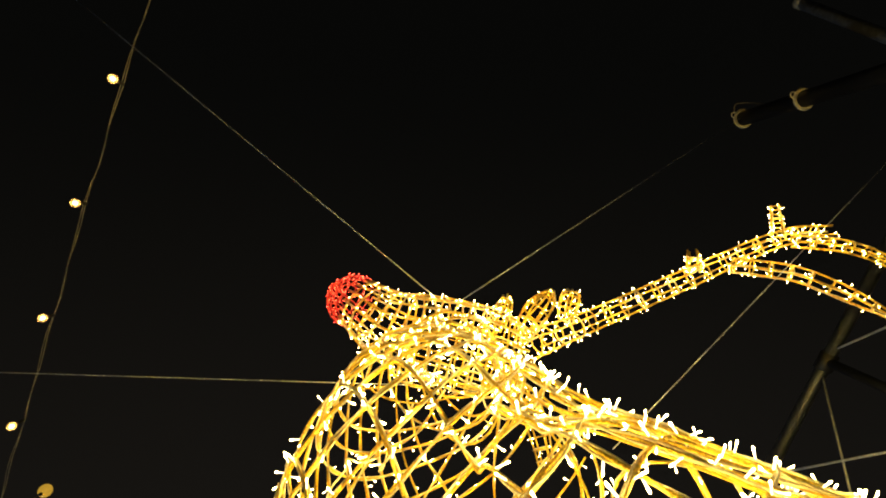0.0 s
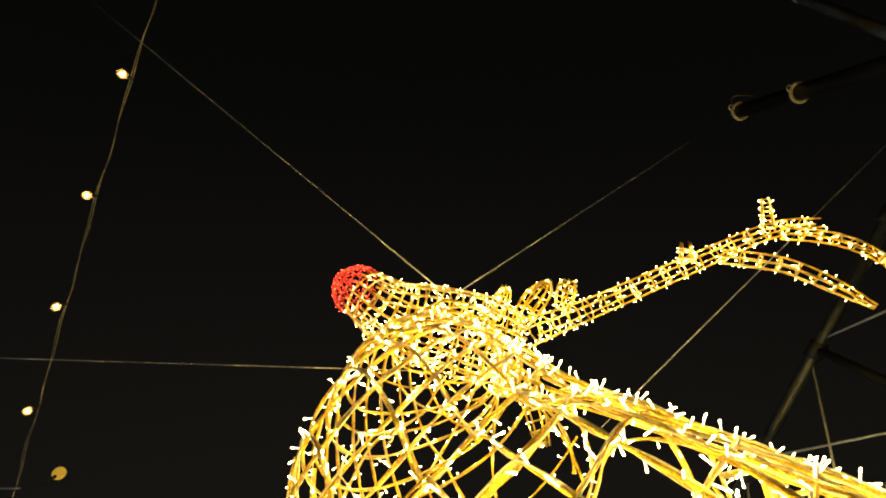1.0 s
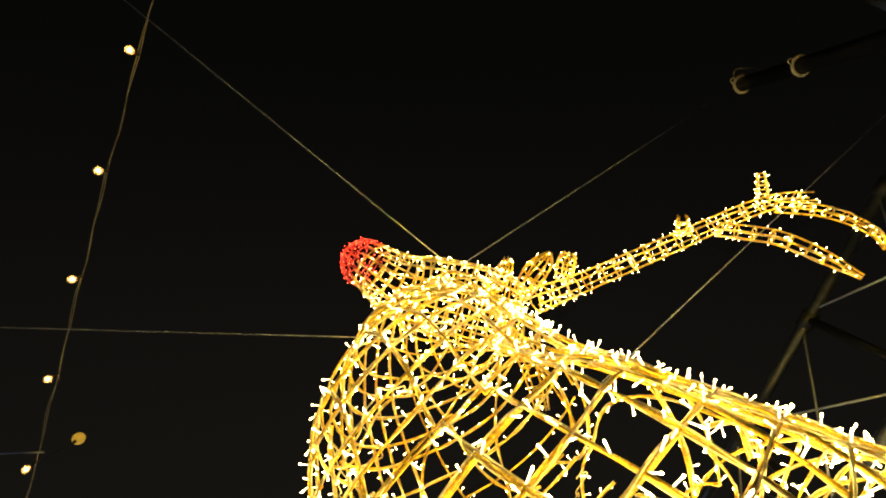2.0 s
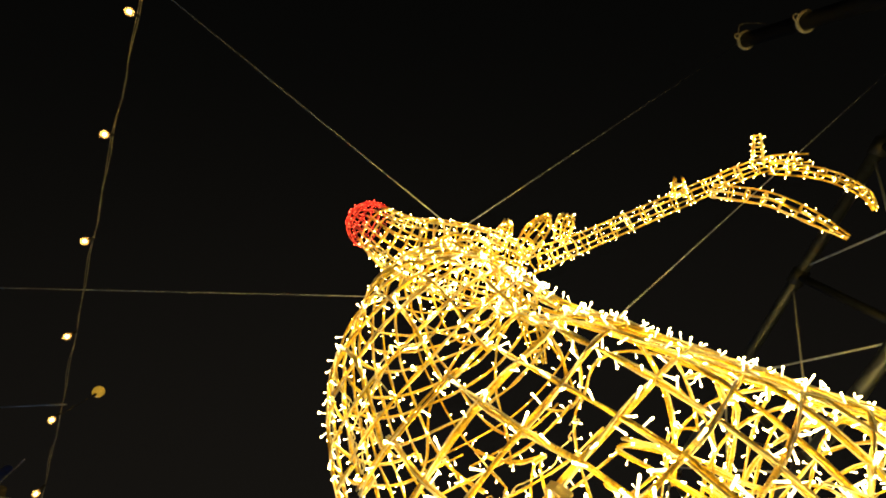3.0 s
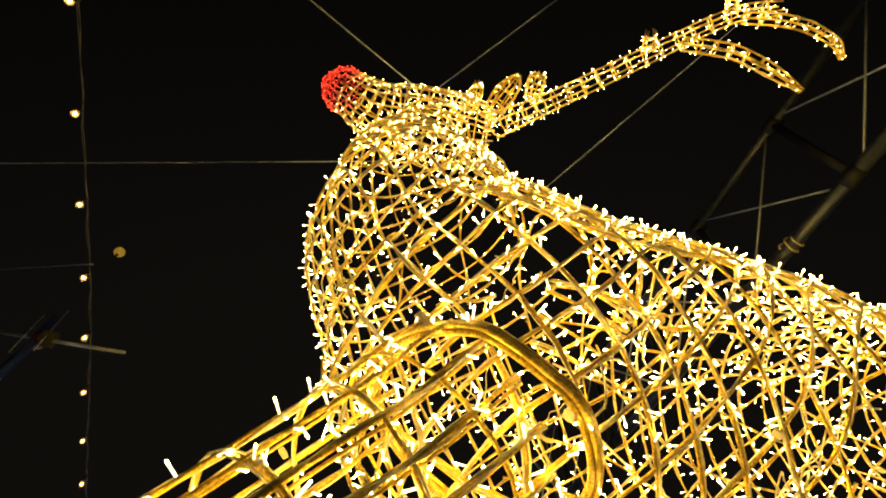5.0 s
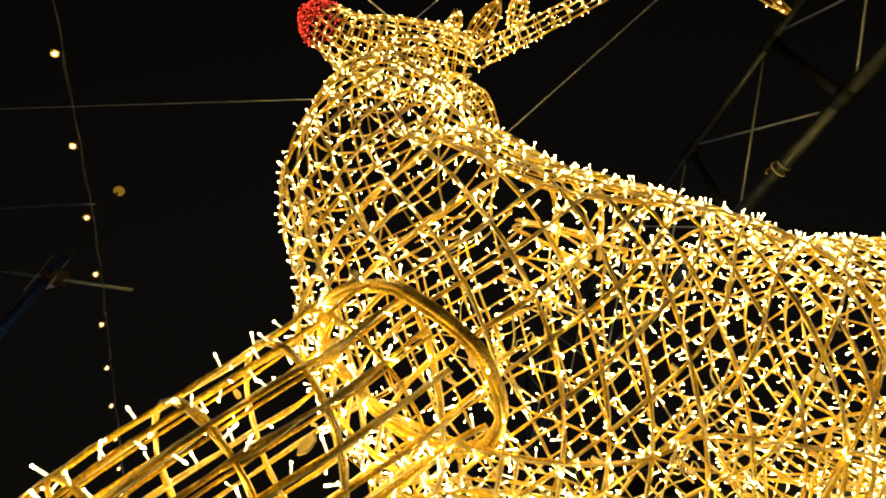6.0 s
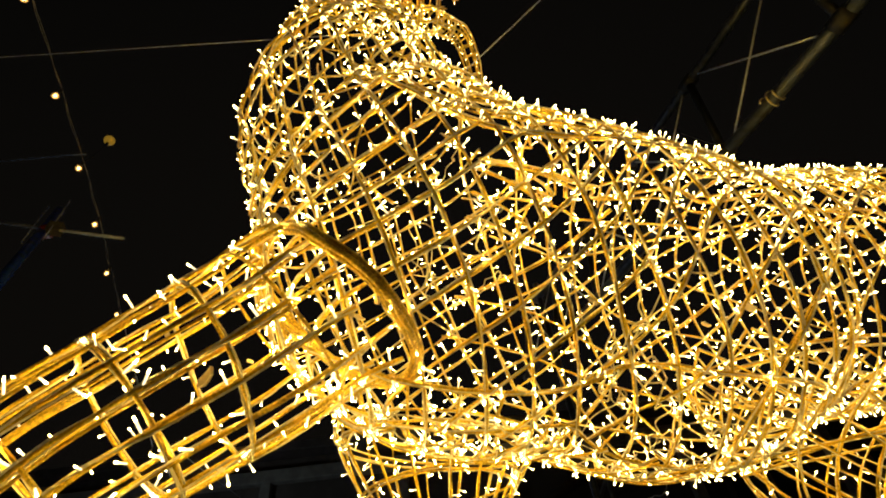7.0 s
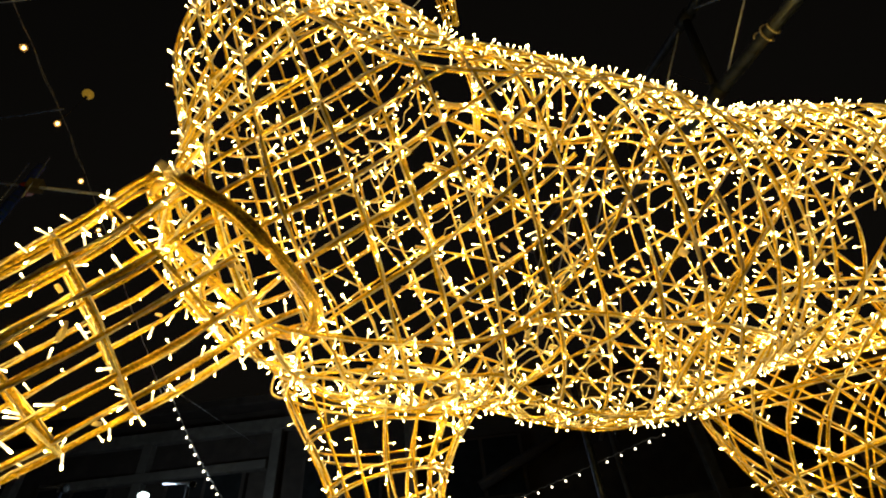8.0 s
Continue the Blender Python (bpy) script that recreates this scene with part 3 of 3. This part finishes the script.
# ---- ladder truss overhead ----
def truss():
    ob = tagged(new("truss_beam"), "grey steel ladder truss with crossed bracing rods", "truss")
    d = np.array((0.276, -0.940, -0.202))
    up0, lo0 = np.array((3.635, 1.095, 5.987)), np.array((3.341, 1.430, 4.775))
    bay = 1.28
    part("upper_chord", tube(up0 - d * 5.9, up0 + d * 3.6, 0.052, STEEL, 14), ob)
    part("lower_chord", tube(lo0 - d * 5.9, lo0 + d * 3.6, 0.056, STEEL, 14), ob)
    top = [up0 + d * bay * k for k in range(-5, 4)]
    low = [lo0 + d * (bay * k + 0.30) for k in range(-5, 4)]
    for a, b in zip(top, low):
        part("strut", tube(a, b, 0.038, DARKSTEEL, 10), ob)
        part("joint_collar", tube(a - d * 0.08, a + d * 0.07, 0.072, DARKSTEEL, 12), ob)
        part("joint_collar", tube(b - d * 0.08, b + d * 0.07, 0.072, DARKSTEEL, 12), ob)
    for k in range(8):
        part("bracing_rod", tube(top[k] + d * 0.1, low[k + 1] - d * 0.1, 0.009, RODW, 6), ob)
        part("bracing_rod", tube(low[k] + d * 0.1, top[k + 1] - d * 0.1, 0.009, RODW, 6), ob)
    for p in (up0 - d * 5.75, up0 + d * 3.4):
        part("post", tube((p[0], p[1], 0), (p[0], p[1], p[2] + 0.3), 0.05, STEEL, 14), ob)
    # tied cable bundle on the lower chord
    c = lo0 - d * 0.395
    k = np.linspace(0, 4 * math.pi, 30)
    t, s, b = frames(np.array([c, c + d * 0.1, c + d * 0.2]))
    coil = c + 0.068 * (np.cos(k)[:, None] * s[0] + np.sin(k)[:, None] * b[0]) + np.linspace(-0.05, 0.08, 30)[:, None] * d
    part("cable_tie", rod_mesh(coil, 0.008, CABLE), ob, "pale cable tied round the tube")
    loop = catmull([(*c, 0), (*(c + np.array((-0.1, 0.25, -0.05))), 0), (*(c + np.array((-0.2, 0.5, 0.2))), 0), (*(c + np.array((-0.25, 0.7, 0.75))), 0)], 6)[:, :3]
    part("cable", rod_mesh(loop, 0.003, SOCKET), ob)


truss()


# ---- tall poles ----
def ring_pole():
    ob = tagged(new("tall_pole"), "dark blue steel pole with white ring clamps", "pole")
    x, y = 4.11, -1.38
    part("shaft", tube((x, y, 0), (x, y, 7.98), 0.085, DARKSTEEL, 16), ob)
    for z in (7.90, 6.95):
        k = np.linspace(0, 2 * math.pi, 25)[:-1]
        pts = np.stack([x + 0.10 * np.cos(k), y + 0.10 * np.sin(k), np.full(24, z)], 1)
        v, f = sweep(pts, 0.02, 6, True)
        cl = part("ring_clamp", mesh("ring_clamp", v, f, [WHITE]), ob, "white ring clamp")
        k = np.linspace(0, 2 * math.pi, 13)[:-1]
        eye = np.stack([np.full(12, x - 0.12) + 0.03 * np.cos(k), y + 0.03 * np.sin(k) - 0.04, np.full(12, z)], 1)
        v, f = sweep(eye, 0.008, 5, True)
        part("eye_bolt", mesh("eye_bolt", v, f, [WHITE]), cl)
    hook = catmull([(x - .1, y, 7.9, 0), (x - .02, y - .2, 8.0, 0), (x + .25, y - .15, 7.8, 0), (x + .1, y, 7.5, 0)], 6)[:, :3]
    part("loose_cord", rod_mesh(hook, 0.006, BLACKWIRE), ob)


def slanted_pole():
    ob = tagged(new("slanted_tube"), "grey galvanised scaffold tube leaning over the square", "pole")
    a, b = np.array((4.68, -2.74, 7.78)), np.array((4.86, -2.00, 6.82))
    d = (b - a) / np.linalg.norm(b - a)
    part("shaft", tube(a, a + d * (7.78 / -d[2]), 0.065, PALE_TUBE, 14), ob)
    part("end_cap", tube(a - d * 0.03, a + d * 0.05, 0.075, PALE_TUBE, 14), ob)


ring_pole()
slanted_pole()


def blue_pole():
    ob = tagged(new("blue_pole"), "blue painted pole with a pale cross rod", "pole")
    x, y, z = -3.16, 2.46, 5.12
    part("shaft", tube((-1.68, 1.173, 0), (-3.32, 2.562, 5.61), 0.038, BLUE, 14), ob)
    part("cross_rod", tube((-4.90, 2.77, 6.05), (-2.17, 2.29, 4.66), 0.013, RODW, 8), ob)
    part("red_binding", tube((x + 0.01, y, z - 0.03), (x - 0.01, y, z + 0.03), 0.062, REDTAPE, 12), ob)
    part("clamp", box((x + 0.1, y - 0.02, z), (0.12, 0.1, 0.12), BEAM, 20), ob)
    for o, l in ((0.1, 0.55), (-0.09, 0.5)):
        part("stay_wire", tube((x + o + 0.1, y - 0.13, z - 0.3), (x + o - 0.16, y + 0.05, z + l), 0.005, WIRE, 5), ob)


blue_pole()


# ---- festoon lights ----
def festoon(name, label, spots, r, glass, drop, cable_r, group, ends=()):
    ob = tagged(new(name), label, "string lights", group)
    line = [np.array(p) + (0, 0, drop) for p in spots]
    line = [np.array(e) for e in ends[:1]] + line + [np.array(e) for e in ends[1:]]
    pts = catmull([(*p, 0) for p in line], 6)[:, :3]
    pts = pts + np.array([(0, 0, 0.012 * math.sin(i * 1.7)) for i in range(len(pts))])
    part("cable", rod_mesh(pts, cable_r, BLACKWIRE), ob)
    part("second_cable", rod_mesh(pts + np.array([(0.012 * math.sin(i * 0.9), 0.01 * math.cos(i * 0.9), -0.01) for i in range(len(pts))]), cable_r * 0.8, BLACKWIRE), ob)
    for p in spots:
        p = np.array(p)
        tilt = np.array((rng.uniform(-0.15, 0.15), rng.uniform(-0.15, 0.15), -1.0)) * drop
        s = part("socket", tube(p + (0, 0, drop), p + (0, 0, drop * 0.35), r * 0.55, SOCKET, 8), ob)
        if glass is BULB:
            # oversized glass, faintly emitting to imitate the halo
            part("bulb", sphere(p, r * 1.5, SHELL, 12, 10, (1, 1, 1.2)), s, "clear glass bulb with painted halo")
            part("filament", sphere(p, r * 0.72, glass, 10, 8, (1, 1, 1.35)), s, "glowing warm filament")
        else:
            part("bulb", sphere(p, r, glass, 10, 8, (1, 1, 1.25)), s, "glowing white bulb")
    return ob


SPOTS = [(-1.30, -2.75, 5.30), (-1.65, -1.87, 5.50), (-2.02, -1.0, 5.68), (-2.37, -0.14, 5.83), (-2.72, 0.73, 6.0), (-3.03, 1.60, 6.10), (-3.32, 2.44, 6.18)]
SPOTS += [(-3.61 - 0.29 * k, 3.24 + 0.80 * k, 6.24 + 0.016 * k) for k in range(8)]
festoon("festoon_string", "dark cable string with glowing warm bulbs", SPOTS, 0.021, BULB, 0.13, 0.0028, "festoon strings of the market")
new_side = new("side_cable", rod_mesh(np.array([(-3.297, 2.384, 6.364), (-4.1, 2.81, 7.2), (-5.0, 3.30, 8.14), (-21.1, 10.4, 21.9)]), 0.009, WIRE))
tagged(new_side, "thin dark cable branching from the festoon string", "cable")
tagged(new("far_pole", tube((-21.1, 10.4, 0), (-21.1, 10.4, 22.1), 0.05, STEEL, 12)), "thin steel mast carrying a thin cable", "pole")


def globe():
    ob = tagged(new("globe_lamp"), "small amber globe lamp hanging from a cord", "lamp")
    x, y, z = -3.255, 2.473, 6.80
    part("globe", sphere((x, y, z), 0.058, GLOBE, 20, 14), ob)
    part("cap", tube((x, y, z - 0.05), (x, y, z - 0.075), 0.016, SOCKET, 10), ob)
    part("cord", tube((x, y, z - 0.07), (-3.33, 2.46, 6.31), 0.0025, SOCKET, 5), ob)


globe()

u = np.linspace(0, 1, 14)
a, b = np.array((-6.45, 10.1, 7.35)), np.array((-5.40, 11.7, 5.25))
festoon("festoon_string", "distant drop of small white bulbs", [tuple(a * (1 - k) + b * k - np.array((0, 0, 0.5 * k * (1 - k)))) for k in u], 0.021, FARBULB, 0.08, 0.006, "festoon strings of the market", ((-6.7, 15.9, 8.3),))
u = np.linspace(0, 1, 12)
a, b = np.array((1.19, 13.4, 4.95)), np.array((4.95, 12.2, 5.75))
festoon("festoon_string", "distant string of small white bulbs", [tuple(a * (1 - k) + b * k - np.array((0, 0, 0.12 * k * (1 - k)))) for k in u], 0.018, FARBULB, 0.08, 0.006, "festoon strings of the market", ((1.0, 15.8, 5.3), (6.5, 15.8, 8.0)))


# ---- dark hall behind ----
def hall():
    ob = tagged(new("market_hall"), "dark hall front with grey beams and windows", "building")
    y = 16.0
    part("wall", box((0, y + 0.3, 4.8), (44, 0.4, 9.6), WALLM, 0, 0.02), ob)
    part("roof", box((0, y + 4.0, 9.76), (46, 9.0, 0.3), WALLM, 0, 0.02), ob)
    part("beam", box((0, y - 0.15, 8.9), (44, 0.3, 0.40), BEAM, 0, 0.02), ob)
    part("beam", box((0, y - 0.10, 5.2), (44, 0.2, 0.35), BEAM, 0, 0.02), ob)
    part("beam", box((-9.6, y - 0.22, 7.58), (6.8, 0.3, 0.28), BEAM, 0, 0.02), ob)
    part("roof_brace", tube((0.45, y - 0.35, 6.14), (4.3, y - 0.35, 7.91), 0.16, WALLM, 10), ob)
    part("downpipe", tube((4.31, 14.5, 0), (4.31, 14.5, 7.3), 0.075, BEAM, 12), ob, "pale grey downpipe")
    part("bracket", box((4.31, 15.2, 7.2), (0.1, 1.5, 0.1), BEAM, 0, 0.01), ob)
    for k in (-5, -4, -3, -2, -1, 0, 1, 3, 4, 5):
        x = -6.0 + 4.4 * k
        part("column", box((x, y - 0.15, 4.35), (0.32, 0.3, 8.7), BEAM, 0, 0.02), ob)
        w = part("window", box((x + 2.2, y - 0.02, 6.75), (2.6, 0.25, 1.9), WALLM, 0, 0.02), ob)
        for q in (-0.62, 0.62):
            part("pane", box((x + 2.2 + q, y - 0.15, 6.75), (1.12, 0.03, 1.7), GLASS, 0, 0.004), w)


hall()


def wall_lamp():
    ob = tagged(new("street_lamp"), "street lamp with a cold white glowing head", "lamp", "street lamps of the square")
    x, y, z = -6.77, 10.85, 5.28
    part("post", tube((x, y, 0), (x, y, z - 0.1), 0.05, DARKSTEEL, 10), ob)
    part("head", sphere((x, y, z), 0.09, COLDLAMP, 16, 10, (1.3, 1.3, 0.7)), ob, "cold white lamp glass")
    part("cap", sphere((x, y, z + 0.08), 0.07, SOCKET, 12, 8, (1, 1, 0.6)), ob)
    light = bpy.data.lights.new("street_light", "POINT")
    light.energy, light.color, light.shadow_soft_size = 260, (0.78, 0.95, 1.0), 0.1
    bulb = part("street_light", light, ob)
    bulb.location = (x, y, z - 0.16)


wall_lamp()


def dark_lamp(x, y, z, reach):
    """An unlit street lamp: post, pale arm and a dark globe."""
    ob = tagged(new("street_lamp"), "unlit street lamp with a pale arm and dark globe", "lamp", "street lamps of the square")
    part("post", tube((x, y, 0), (x, y, z), 0.04, DARKSTEEL, 10), ob)
    part("arm", tube((x, y, z), (x - reach, y, z + 0.05), 0.022, RODW, 8), ob, "pale metal arm")
    part("globe", sphere((x + 0.08, y, z - 0.05), 0.09, GLASS, 14, 10), ob, "dark glass globe")


dark_lamp(-5.79, 10.85, 5.43, 0.6)
dark_lamp(-8.75, 10.85, 5.68, 0.55)

# ---- the LEDs that stand out singly ----
near_leds.sort(key=lambda e: e[0])
for dist, base, m, parent in near_leds[:300]:
    ob = part("led", LED_MESH, parent)
    ob.matrix_local = Matrix.Translation(base) @ Matrix(m.tolist()).to_4x4()
rest = {}
for dist, base, m, parent in near_leds[300:]:
    rest.setdefault(parent, []).append((base, m))
for parent, many in rest.items():
    vs = np.vstack([LED_V @ m.T + base for base, m in many])
    k = len(LED_V)
    fs = [tuple(a + i * k for a in g) for i in range(len(many)) for g in LED_F]
    ob = part("led_cluster", mesh("leds", vs, fs, [SLEEVE, LENS], LED_I * len(many)), parent, "many warm white LEDs")
    ob["kind"] = "stuff"
